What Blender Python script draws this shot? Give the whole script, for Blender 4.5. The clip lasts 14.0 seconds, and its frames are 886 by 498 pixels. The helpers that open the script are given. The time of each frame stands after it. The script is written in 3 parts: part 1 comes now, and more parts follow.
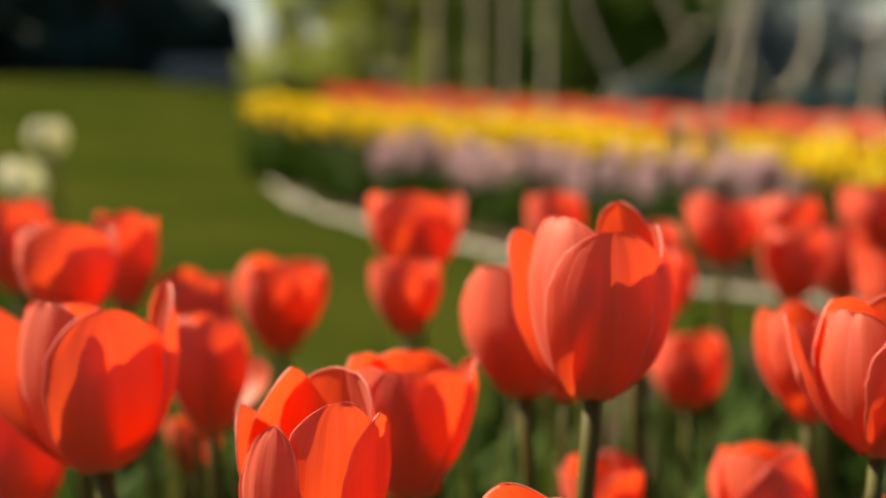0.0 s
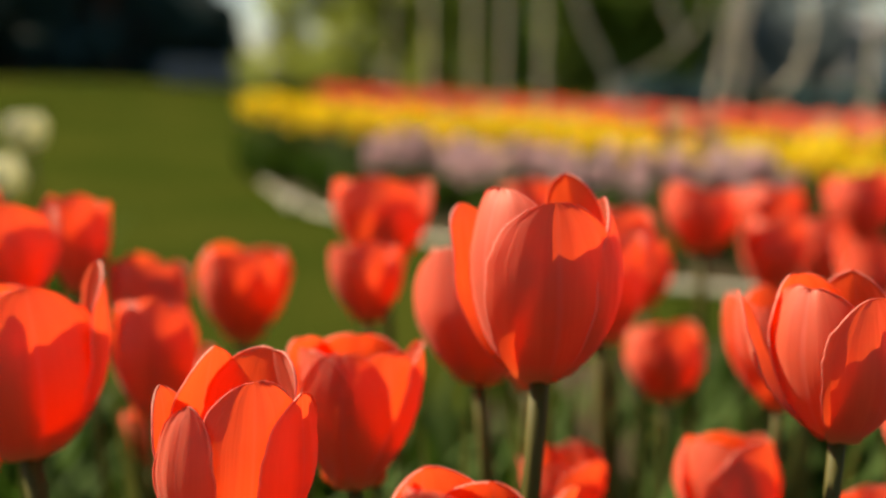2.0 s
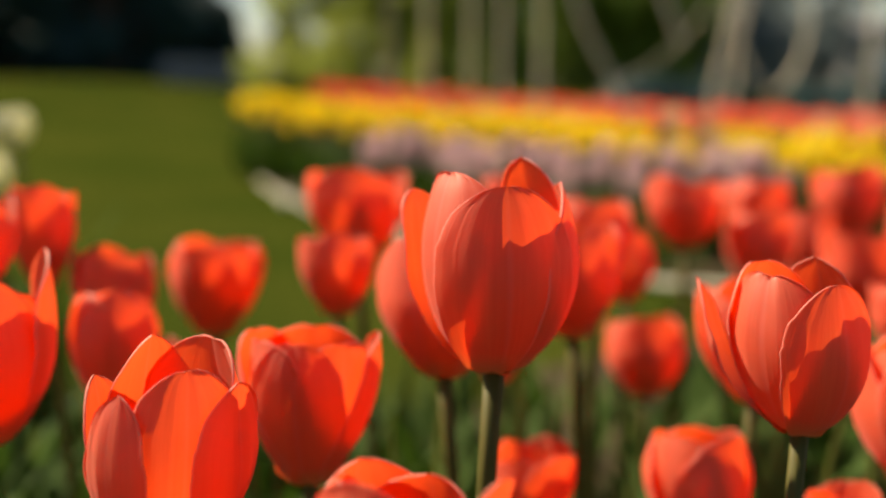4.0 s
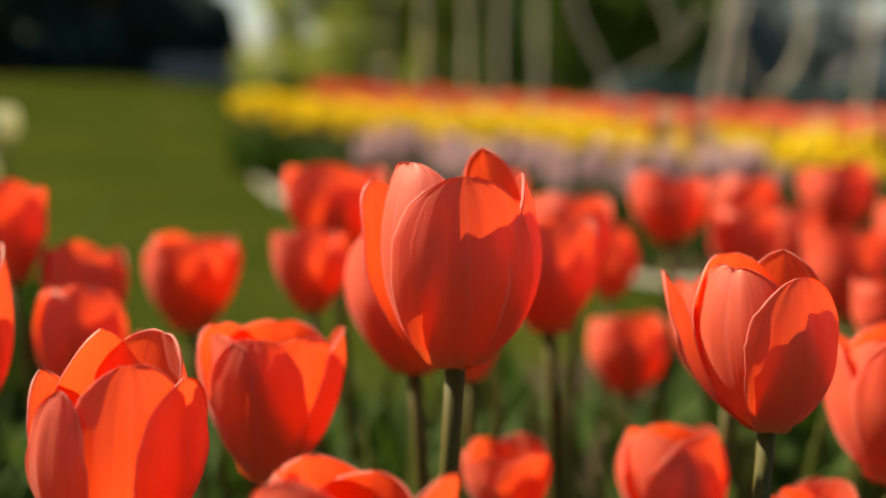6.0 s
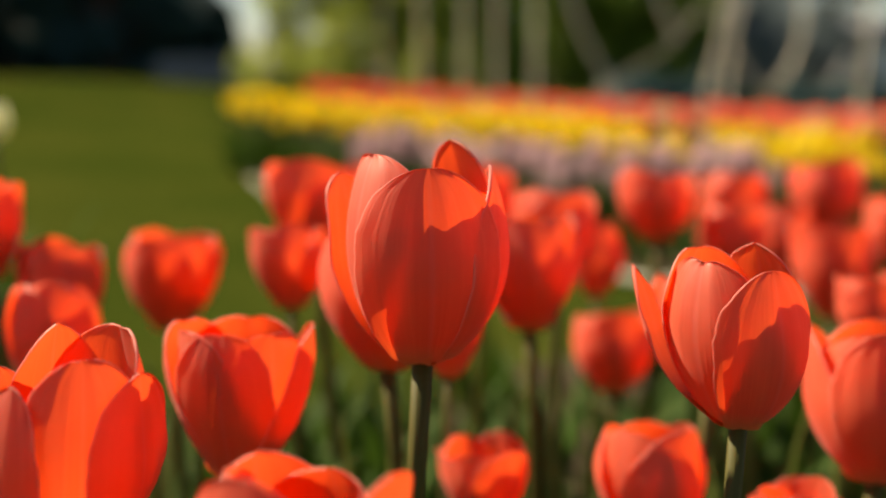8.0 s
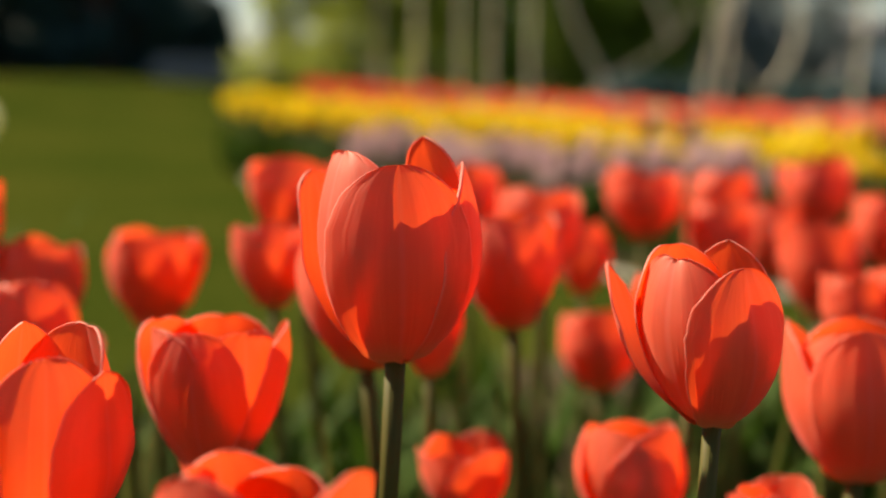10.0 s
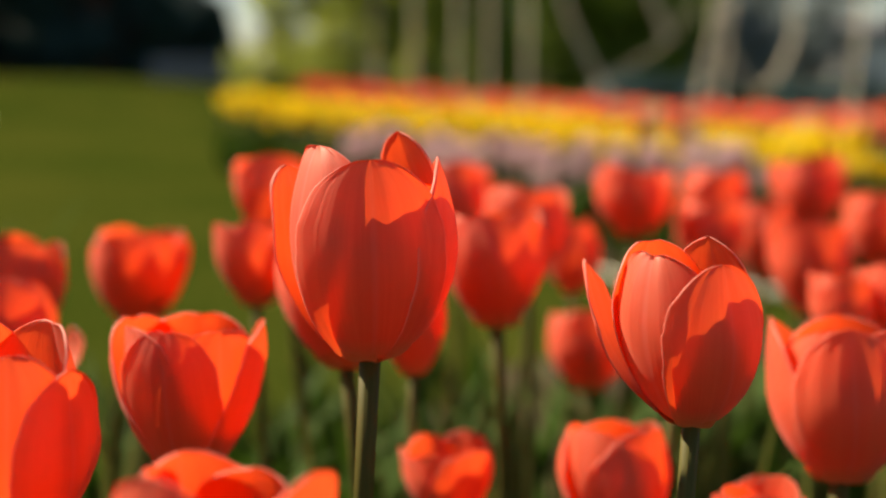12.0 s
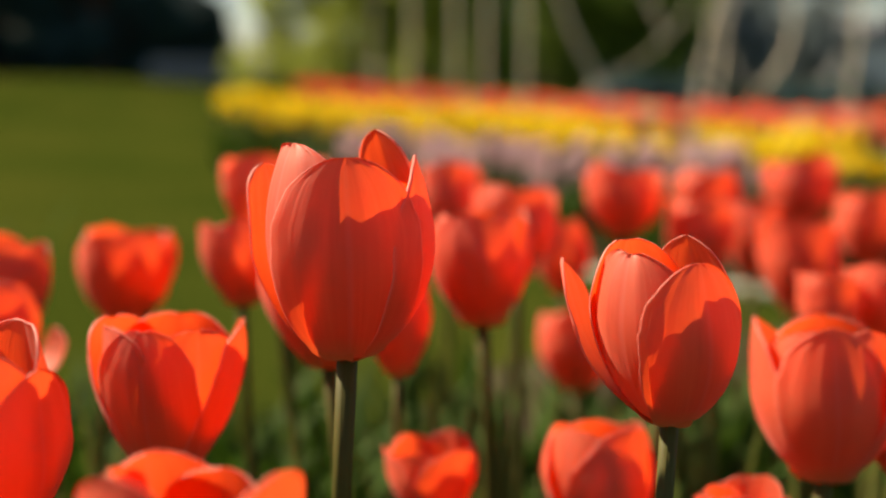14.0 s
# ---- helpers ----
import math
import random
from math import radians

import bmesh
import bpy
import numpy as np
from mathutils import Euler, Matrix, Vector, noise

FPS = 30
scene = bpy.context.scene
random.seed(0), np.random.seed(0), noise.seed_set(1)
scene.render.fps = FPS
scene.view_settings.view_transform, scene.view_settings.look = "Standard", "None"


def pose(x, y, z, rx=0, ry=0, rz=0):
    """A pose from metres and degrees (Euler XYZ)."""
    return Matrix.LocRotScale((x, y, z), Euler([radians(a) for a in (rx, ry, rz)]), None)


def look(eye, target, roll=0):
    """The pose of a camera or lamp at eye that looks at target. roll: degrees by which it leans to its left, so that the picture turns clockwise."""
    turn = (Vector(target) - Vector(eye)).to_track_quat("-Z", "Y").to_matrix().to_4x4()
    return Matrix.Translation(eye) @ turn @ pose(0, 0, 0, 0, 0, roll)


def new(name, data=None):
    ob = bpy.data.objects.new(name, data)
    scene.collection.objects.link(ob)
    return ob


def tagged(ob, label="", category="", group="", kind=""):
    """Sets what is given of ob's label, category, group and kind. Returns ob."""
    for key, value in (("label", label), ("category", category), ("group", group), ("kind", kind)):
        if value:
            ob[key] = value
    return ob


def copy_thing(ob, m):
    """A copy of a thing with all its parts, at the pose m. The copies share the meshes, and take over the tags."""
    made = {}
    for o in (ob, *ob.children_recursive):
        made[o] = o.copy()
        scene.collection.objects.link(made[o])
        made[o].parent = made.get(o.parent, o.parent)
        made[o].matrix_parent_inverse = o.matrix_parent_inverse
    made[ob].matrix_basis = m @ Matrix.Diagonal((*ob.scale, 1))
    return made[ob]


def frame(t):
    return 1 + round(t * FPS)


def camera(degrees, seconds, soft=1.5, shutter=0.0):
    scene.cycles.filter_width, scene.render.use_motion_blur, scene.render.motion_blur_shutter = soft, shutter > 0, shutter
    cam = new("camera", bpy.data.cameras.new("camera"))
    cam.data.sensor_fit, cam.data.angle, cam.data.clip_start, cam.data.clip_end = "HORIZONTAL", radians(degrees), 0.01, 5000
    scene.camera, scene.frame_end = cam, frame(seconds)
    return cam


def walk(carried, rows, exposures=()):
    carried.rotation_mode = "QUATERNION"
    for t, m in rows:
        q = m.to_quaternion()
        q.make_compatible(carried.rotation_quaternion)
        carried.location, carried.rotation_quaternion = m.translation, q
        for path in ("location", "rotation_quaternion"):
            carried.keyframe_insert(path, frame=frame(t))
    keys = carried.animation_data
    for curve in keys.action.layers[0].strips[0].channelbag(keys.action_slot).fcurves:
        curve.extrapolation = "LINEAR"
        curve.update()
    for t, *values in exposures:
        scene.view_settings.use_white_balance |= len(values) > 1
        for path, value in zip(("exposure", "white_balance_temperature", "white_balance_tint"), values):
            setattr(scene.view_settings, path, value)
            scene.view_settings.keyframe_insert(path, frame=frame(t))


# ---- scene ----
# camera and walk: seconds, eye, yaw, pitch, lean to its left
cam = camera(48.0, 14.0, soft=2.0)
cam.data.dof.use_dof = True
cam.data.dof.focus_distance = 0.306
cam.data.dof.aperture_fstop = 4.1
PATH = [
    (0, 0.0000, 0.0000, 0.5000, -0.000, -9.384, 0.000),
    (0.5, 0.0062, 0.0046, 0.4965, 0.051, -9.367, 0.085),
    (1, 0.0125, 0.0091, 0.4930, 0.032, -9.376, 0.111),
    (1.5, 0.0176, 0.0134, 0.4902, 0.012, -9.357, 0.103),
    (2, 0.0220, 0.0172, 0.4876, 0.003, -9.346, 0.065),
    (2.5, 0.0265, 0.0202, 0.4854, 0.010, -9.355, 0.016),
    (3, 0.0312, 0.0227, 0.4839, -0.014, -9.369, -0.012),
    (5.5, 0.0493, 0.0330, 0.4786, -0.108, -9.379, -0.007),
    (6, 0.0525, 0.0346, 0.4778, -0.145, -9.395, -0.029),
    (6.5, 0.0556, 0.0360, 0.4768, -0.173, -9.412, -0.040),
    (7, 0.0578, 0.0375, 0.4761, -0.187, -9.419, -0.030),
    (7.5, 0.0601, 0.0390, 0.4756, -0.178, -9.422, -0.003),
    (8, 0.0634, 0.0399, 0.4749, -0.166, -9.423, 0.005),
    (10.5, 0.0730, 0.0434, 0.4734, -0.633, -9.471, -0.230),
    (11, 0.0747, 0.0449, 0.4727, -0.713, -9.457, -0.278),
    (11.5, 0.0768, 0.0463, 0.4722, -0.788, -9.449, -0.335),
    (12, 0.0791, 0.0474, 0.4718, -0.817, -9.443, -0.356),
    (12.5, 0.0812, 0.0481, 0.4714, -0.834, -9.430, -0.377),
    (13, 0.0827, 0.0485, 0.4713, -0.899, -9.430, -0.406),
    (13.5, 0.0841, 0.0489, 0.4709, -0.966, -9.425, -0.430),
    (14, 0.0860, 0.0492, 0.4709, -0.989, -9.423, -0.445),
]
walk(cam, [(t, pose(x, y, z, 0, 0, yaw) @ pose(0, 0, 0, 90 + pitch, 0, -roll)) for t, x, y, z, yaw, pitch, roll in PATH])

# ---- world, sun ----
SUN_AZ, SUN_EL = 64.0, 43.0   # degrees to the left of straight ahead, and above the horizon
to_sun = Vector((-math.sin(radians(SUN_AZ)) * math.cos(radians(SUN_EL)), math.cos(radians(SUN_AZ)) * math.cos(radians(SUN_EL)), math.sin(radians(SUN_EL))))
world = bpy.data.worlds.new("sky")
scene.world = world
world.use_nodes = True
wn = world.node_tree.nodes
sky = wn.new("ShaderNodeTexSky")
sky.sky_type, sky.sun_disc = "NISHITA", False
sky.dust_density, sky.ozone_density = 0.4, 1.6
sky.sun_elevation, sky.sun_rotation = radians(SUN_EL), radians(-SUN_AZ)
world.node_tree.links.new(sky.outputs[0], wn["Background"].inputs["Color"])
wn["Background"].inputs["Strength"].default_value = 0.05
sun = new("sun", bpy.data.lights.new("sun", "SUN"))
sun.data.energy, sun.data.angle, sun.data.color = 5.0, radians(0.5), (1.0, 0.92, 0.78)
sun.matrix_world = look(to_sun * 50, (0, 0, 0))
scene.view_settings.exposure = 0.99
scene.view_settings.use_white_balance = True
scene.view_settings.white_balance_temperature, scene.view_settings.white_balance_tint = 7900, 10


# ---- materials ----
def material(name, base, rough=0.6, specular=0.35):
    """A principled material; returns it with its node tree and shader."""
    m = bpy.data.materials.new(name)
    m.use_nodes = True
    b = m.node_tree.nodes["Principled BSDF"]
    b.inputs["Base Color"].default_value = (*base, 1)
    b.inputs["Roughness"].default_value = rough
    b.inputs["Specular IOR Level"].default_value = specular
    return m, m.node_tree, b


def add(tree, kind, **inputs):
    n = tree.nodes.new(kind)
    for k, v in inputs.items():
        n.inputs[k.replace("_", " ")].default_value = v
    return n


def mixed(tree, a, b, fac):
    """A colour mix of two colours or sockets."""
    n = tree.nodes.new("ShaderNodeMix")
    n.data_type = "RGBA"
    for slot, v in ((6, a), (7, b), (0, fac)):
        if isinstance(v, (tuple, float, int)):
            n.inputs[slot].default_value = (*v, 1) if isinstance(v, tuple) else v
        else:
            tree.links.new(v, n.inputs[slot])
    return n.outputs[2]


def ranged(tree, socket, lo, hi, a=0.0, b=1.0):
    n = tree.nodes.new("ShaderNodeMapRange")
    tree.links.new(socket, n.inputs["Value"])
    for k, v in (("From Min", lo), ("From Max", hi), ("To Min", a), ("To Max", b)):
        n.inputs[k].default_value = v
    return n.outputs["Result"]


def noised(tree, scale, detail=3.0, stretch=(1, 1, 1), source="Object"):
    """A noise over the thing's own space or its petal coordinates."""
    c = tree.nodes.new("ShaderNodeTexCoord")
    m = tree.nodes.new("ShaderNodeMapping")
    m.inputs["Scale"].default_value = stretch
    tree.links.new(c.outputs[source], m.inputs["Vector"])
    n = add(tree, "ShaderNodeTexNoise", Scale=scale, Detail=detail)
    tree.links.new(m.outputs[0], n.inputs["Vector"])
    return n.outputs["Fac"]


def bumped(tree, shader, socket, strength, distance):
    n = add(tree, "ShaderNodeBump", Strength=strength, Distance=distance)
    tree.links.new(socket, n.inputs["Height"])
    tree.links.new(n.outputs[0], shader.inputs["Normal"])
    return n.outputs[0]


def petal_material(name, deep, light, glint_and_rib, foot, through_colour, share=0.5, sheen=0.42):
    """Thin petal: streaked along its length, pale at the foot, edge glint painted along the margin, light comes through
    it.
    """
    m, tree, b = material(name, deep, 0.58, 1.0)
    streak = noised(tree, 1.0, 5.0, (44, 1.2, 1), "UV")
    cloud = noised(tree, 1.0, 4.0, (4, 3, 1), "UV")
    mottle = noised(tree, 1.0, 5.0, (14, 4, 1), "UV")
    uv = tree.nodes.new("ShaderNodeTexCoord")
    sep = tree.nodes.new("ShaderNodeSeparateXYZ")
    tree.links.new(uv.outputs["UV"], sep.inputs[0])
    info = tree.nodes.new("ShaderNodeObjectInfo")
    c = mixed(tree, deep, light, ranged(tree, streak, 0.25, 0.75, 0.1, 0.9))
    c = mixed(tree, c, deep, ranged(tree, cloud, 0.42, 0.68, 0.0, 0.6))
    c = mixed(tree, c, light, ranged(tree, mottle, 0.5, 0.75, 0.0, 0.3))
    c = mixed(tree, c, light, ranged(tree, info.outputs["Random"], 0.0, 1.0, 0.0, 0.35))
    centre = tree.nodes.new("ShaderNodeMath")
    centre.operation = "SUBTRACT"
    tree.links.new(sep.outputs["X"], centre.inputs[0])
    centre.inputs[1].default_value = 0.5
    off = tree.nodes.new("ShaderNodeMath")
    off.operation = "ABSOLUTE"
    tree.links.new(centre.outputs[0], off.inputs[0])
    # paler margin paints in the light caught by the petal's edge
    c = mixed(tree, c, glint_and_rib, ranged(tree, off.outputs[0], 0.37, 0.41, 0.0, 0.12))
    c = mixed(tree, c, glint_and_rib, ranged(tree, off.outputs[0], 0.41, 0.45, 0.0, 0.30))
    c = mixed(tree, c, deep, ranged(tree, off.outputs[0], 0.06, 0.01, 0.0, 0.35))
    c = mixed(tree, c, glint_and_rib, ranged(tree, off.outputs[0], 0.016, 0.004, 0.0, 0.07))
    c = mixed(tree, c, foot, ranged(tree, sep.outputs["Y"], 0.19, 0.05, 0.0, 0.85))
    tree.links.new(c, b.inputs["Base Color"])
    b.inputs["IOR"].default_value = 1.56
    b.inputs["Sheen Weight"].default_value = sheen
    b.inputs["Sheen Roughness"].default_value = 0.5
    b.inputs["Sheen Tint"].default_value = (1.0, 0.86, 0.82, 1)
    normal = bumped(tree, b, streak, 0.35, 0.0006)
    t = tree.nodes.new("ShaderNodeBsdfTranslucent")
    tc = mixed(tree, through_colour, c, 0.2)
    tree.links.new(tc, t.inputs["Color"])
    tree.links.new(normal, t.inputs["Normal"])
    mix = tree.nodes.new("ShaderNodeMixShader")
    mix.inputs[0].default_value = share
    tree.links.new(b.outputs[0], mix.inputs[1])
    tree.links.new(t.outputs[0], mix.inputs[2])
    tree.links.new(mix.outputs[0], tree.nodes["Material Output"].inputs["Surface"])
    return m


def leaf_material(name, deep, light, rough=0.45, share=0.3, scale=(14, 1.0, 1), source="UV", gloss=0.2):
    """Leaf or blade with fine lengthwise streaks; some light comes through."""
    m, tree, b = material(name, deep, rough, gloss)
    streak = noised(tree, 1.0, 3.0, scale, source)
    isl = tree.nodes.new("ShaderNodeNewGeometry")
    c = mixed(tree, deep, light, ranged(tree, streak, 0.3, 0.7))
    c = mixed(tree, c, light, ranged(tree, isl.outputs["Random Per Island"], 0.0, 1.0, 0.0, 0.6))
    tree.links.new(c, b.inputs["Base Color"])
    normal = bumped(tree, b, streak, 0.3, 0.001)
    t = tree.nodes.new("ShaderNodeBsdfTranslucent")
    tree.links.new(c, t.inputs["Color"])
    tree.links.new(normal, t.inputs["Normal"])
    mix = tree.nodes.new("ShaderNodeMixShader")
    mix.inputs[0].default_value = share
    tree.links.new(b.outputs[0], mix.inputs[1])
    tree.links.new(t.outputs[0], mix.inputs[2])
    tree.links.new(mix.outputs[0], tree.nodes["Material Output"].inputs["Surface"])
    return m


RED = petal_material("red_petal", (0.70, 0.076, 0.026), (0.86, 0.157, 0.059), (0.95, 0.68, 0.60), (0.45, 0.36, 0.10), (1.0, 0.096, 0.018), 0.47, 0.16)
FAR_RED = petal_material("coral_red_petal", (0.82, 0.115, 0.05), (0.90, 0.22, 0.11), (0.92, 0.45, 0.32), (0.6, 0.4, 0.2), (1.0, 0.165, 0.06), 0.45)
YELLOW = petal_material("yellow_petal", (0.88, 0.65, 0.008), (0.92, 0.78, 0.02), (0.92, 0.78, 0.08), (0.6, 0.6, 0.1), (0.94, 0.73, 0.015), 0.45, 0.1)
PINK = petal_material("mauve_petal", (0.70, 0.49, 0.53), (0.82, 0.66, 0.69), (0.82, 0.66, 0.68), (0.6, 0.6, 0.4), (0.70, 0.45, 0.49), 0.4)
CREAM = petal_material("cream_petal", (0.80, 0.50, 0.30), (0.82, 0.66, 0.46), (0.84, 0.75, 0.6), (0.6, 0.6, 0.3), (0.82, 0.58, 0.36), 0.4)
WHITE = petal_material("white_petal", (0.76, 0.72, 0.50), (0.82, 0.80, 0.66), (0.84, 0.82, 0.72), (0.55, 0.6, 0.25), (0.76, 0.74, 0.42), 0.4, 0.1)
STEM = leaf_material("stem_green", (0.062, 0.060, 0.014), (0.105, 0.096, 0.026), 0.55, 0.12)
LEAF = leaf_material("tulip_leaf", (0.022, 0.064, 0.006), (0.050, 0.095, 0.012), 0.7, 0.3)

OLIVE_LEAF = leaf_material("olive_leaf", (0.075, 0.092, 0.018), (0.135, 0.145, 0.036), 0.6, 0.3)


def ground_material():
    m, tree, b = material("lawn", (0.05, 0.06, 0.01), 1.0, 0.0)
    patch = noised(tree, 0.8, 4.0)
    fine = noised(tree, 60.0, 5.0)
    c = mixed(tree, (0.027, 0.043, 0.006), (0.052, 0.060, 0.010), ranged(tree, patch, 0.35, 0.65))
    c = mixed(tree, c, (0.022, 0.032, 0.004), ranged(tree, fine, 0.5, 0.8))
    tree.links.new(c, b.inputs["Base Color"])
    bumped(tree, b, fine, 0.7, 0.02)
    return m


def soil_material():
    m, tree, b = material("garden_soil", (0.10, 0.07, 0.045), 0.95, 0.1)
    lump = noised(tree, 35.0, 6.0)
    patch = noised(tree, 4.0, 3.0)
    c = mixed(tree, (0.028, 0.020, 0.011), (0.080, 0.056, 0.034), ranged(tree, lump, 0.35, 0.7))
    c = mixed(tree, c, (0.06, 0.075, 0.02), ranged(tree, patch, 0.5, 0.7, 0.0, 0.6))
    tree.links.new(c, b.inputs["Base Color"])
    bumped(tree, b, lump, 0.9, 0.02)
    return m


def rough_material(name, a, c2, scale, rough=0.8, stretch=(1, 1, 1), depth=0.01):
    m, tree, b = material(name, a, rough, 0.25)
    n = noised(tree, scale, 5.0, stretch)
    big = noised(tree, scale * 0.15, 2.0)
    c = mixed(tree, a, c2, ranged(tree, n, 0.3, 0.7))
    c = mixed(tree, c, a, ranged(tree, big, 0.4, 0.7, 0.0, 0.5))
    tree.links.new(c, b.inputs["Base Color"])
    bumped(tree, b, n, 0.5, depth)
    return m


LAWN, SOIL = ground_material(), soil_material()
CORD = rough_material("weathered_white_edging", (0.42, 0.40, 0.31), (0.60, 0.57, 0.46), 30, 0.6)
PAINT = rough_material("weathered_white_paint", (0.78, 0.71, 0.55), (0.64, 0.57, 0.43), 12, 0.45)
BARK = rough_material("brown_bark", (0.070, 0.036, 0.028), (0.13, 0.070, 0.054), 9, 0.95, (1, 1, 0.25), 0.05)
STONE = rough_material("grey_stone", (0.20, 0.21, 0.23), (0.30, 0.31, 0.33), 5, 0.85, (1, 1, 1), 0.02)
ROOF = rough_material("slate_roof", (0.12, 0.13, 0.15), (0.2, 0.2, 0.22), 6, 0.6)
PLASTER = rough_material("pale_plaster", (0.66, 0.66, 0.68), (0.76, 0.76, 0.78), 3, 0.8)
NEEDLES = leaf_material("dark_needles", (0.018, 0.054, 0.060), (0.038, 0.090, 0.092), 0.6, 0.1, (3, 3, 3), "Object")
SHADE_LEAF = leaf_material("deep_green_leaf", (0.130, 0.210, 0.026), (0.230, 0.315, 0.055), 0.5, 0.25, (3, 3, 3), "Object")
SPRING_LEAF = leaf_material("yellow_green_leaf", (0.23, 0.29, 0.030), (0.40, 0.44, 0.10), 0.5, 0.5, (3, 3, 3), "Object")
BLUE_LEAF = leaf_material("blue_green_leaf", (0.125, 0.165, 0.165), (0.250, 0.290, 0.300), 0.5, 0.2, (3, 3, 3), "Object")


# ---- building helpers ----
def part(name, bm, mat, parent=None, label=""):
    """Links a bmesh as one smooth mesh object under a thing or part."""
    me = bpy.data.meshes.new(name)
    bm.to_mesh(me)
    bm.free()
    me.materials.append(mat)
    for p in me.polygons:
        p.use_smooth = True
    ob = new(name, me)
    ob.parent = parent
    return tagged(ob, label)


def flat_mesh(name, verts, faces, mat, parent=None, smooth=False):
    """Links plain vertex and face arrays as one mesh object."""
    me = bpy.data.meshes.new(name)
    me.from_pydata(verts, [], faces)
    me.materials.append(mat)
    for p in me.polygons:
        p.use_smooth = smooth
    ob = new(name, me)
    ob.parent = parent
    return ob


def empty(name, x, y, z):
    ob = new(name)
    ob.location = (x, y, z)
    ob.empty_display_size = 0.02
    return ob


def sheet(bm, rows):
    """Joins rows of points into a sheet with petal coordinates: across, along."""
    uv = bm.loops.layers.uv.verify()
    grid = [[bm.verts.new(p) for p in row] for row in rows]
    n, k = len(rows) - 1, len(rows[0]) - 1
    for i in range(n):
        for j in range(k):
            f = bm.faces.new((grid[i][j], grid[i][j + 1], grid[i + 1][j + 1], grid[i + 1][j]))
            for loop, (a, c) in zip(f.loops, ((j, i), (j + 1, i), (j + 1, i + 1), (j, i + 1))):
                loop[uv].uv = (a / k, c / n)


def tube(bm, points, radii, sides=8, cap=True):
    """A tube along points, with a radius at each."""
    uv = bm.loops.layers.uv.verify()
    rings, side = [], None
    for i, p in enumerate(points):
        way = (Vector(points[min(i + 1, len(points) - 1)]) - Vector(points[max(i - 1, 0)])).normalized()
        if side is None:
            side = way.cross(Vector((0.3, 1, 0.2))).normalized()
        side = (side - way * side.dot(way)).normalized()
        other = way.cross(side)
        rings.append([bm.verts.new(Vector(p) + radii[i] * (math.cos(a) * side + math.sin(a) * other)) for a in (2 * math.pi * s / sides for s in range(sides))])
    for i in range(len(rings) - 1):
        for s in range(sides):
            f = bm.faces.new((rings[i][s], rings[i][(s + 1) % sides], rings[i + 1][(s + 1) % sides], rings[i + 1][s]))
            for loop, (a, c) in zip(f.loops, ((s, i), (s + 1, i), (s + 1, i + 1), (s, i + 1))):
                loop[uv].uv = (a / sides, c / len(rings))
    if cap:
        bm.faces.new(rings[0][::-1])
        bm.faces.new(rings[-1])


def smooth(a, b, v):
    t = min(max((v - a) / (b - a), 0.0), 1.0)
    return t * t * (3 - 2 * t)


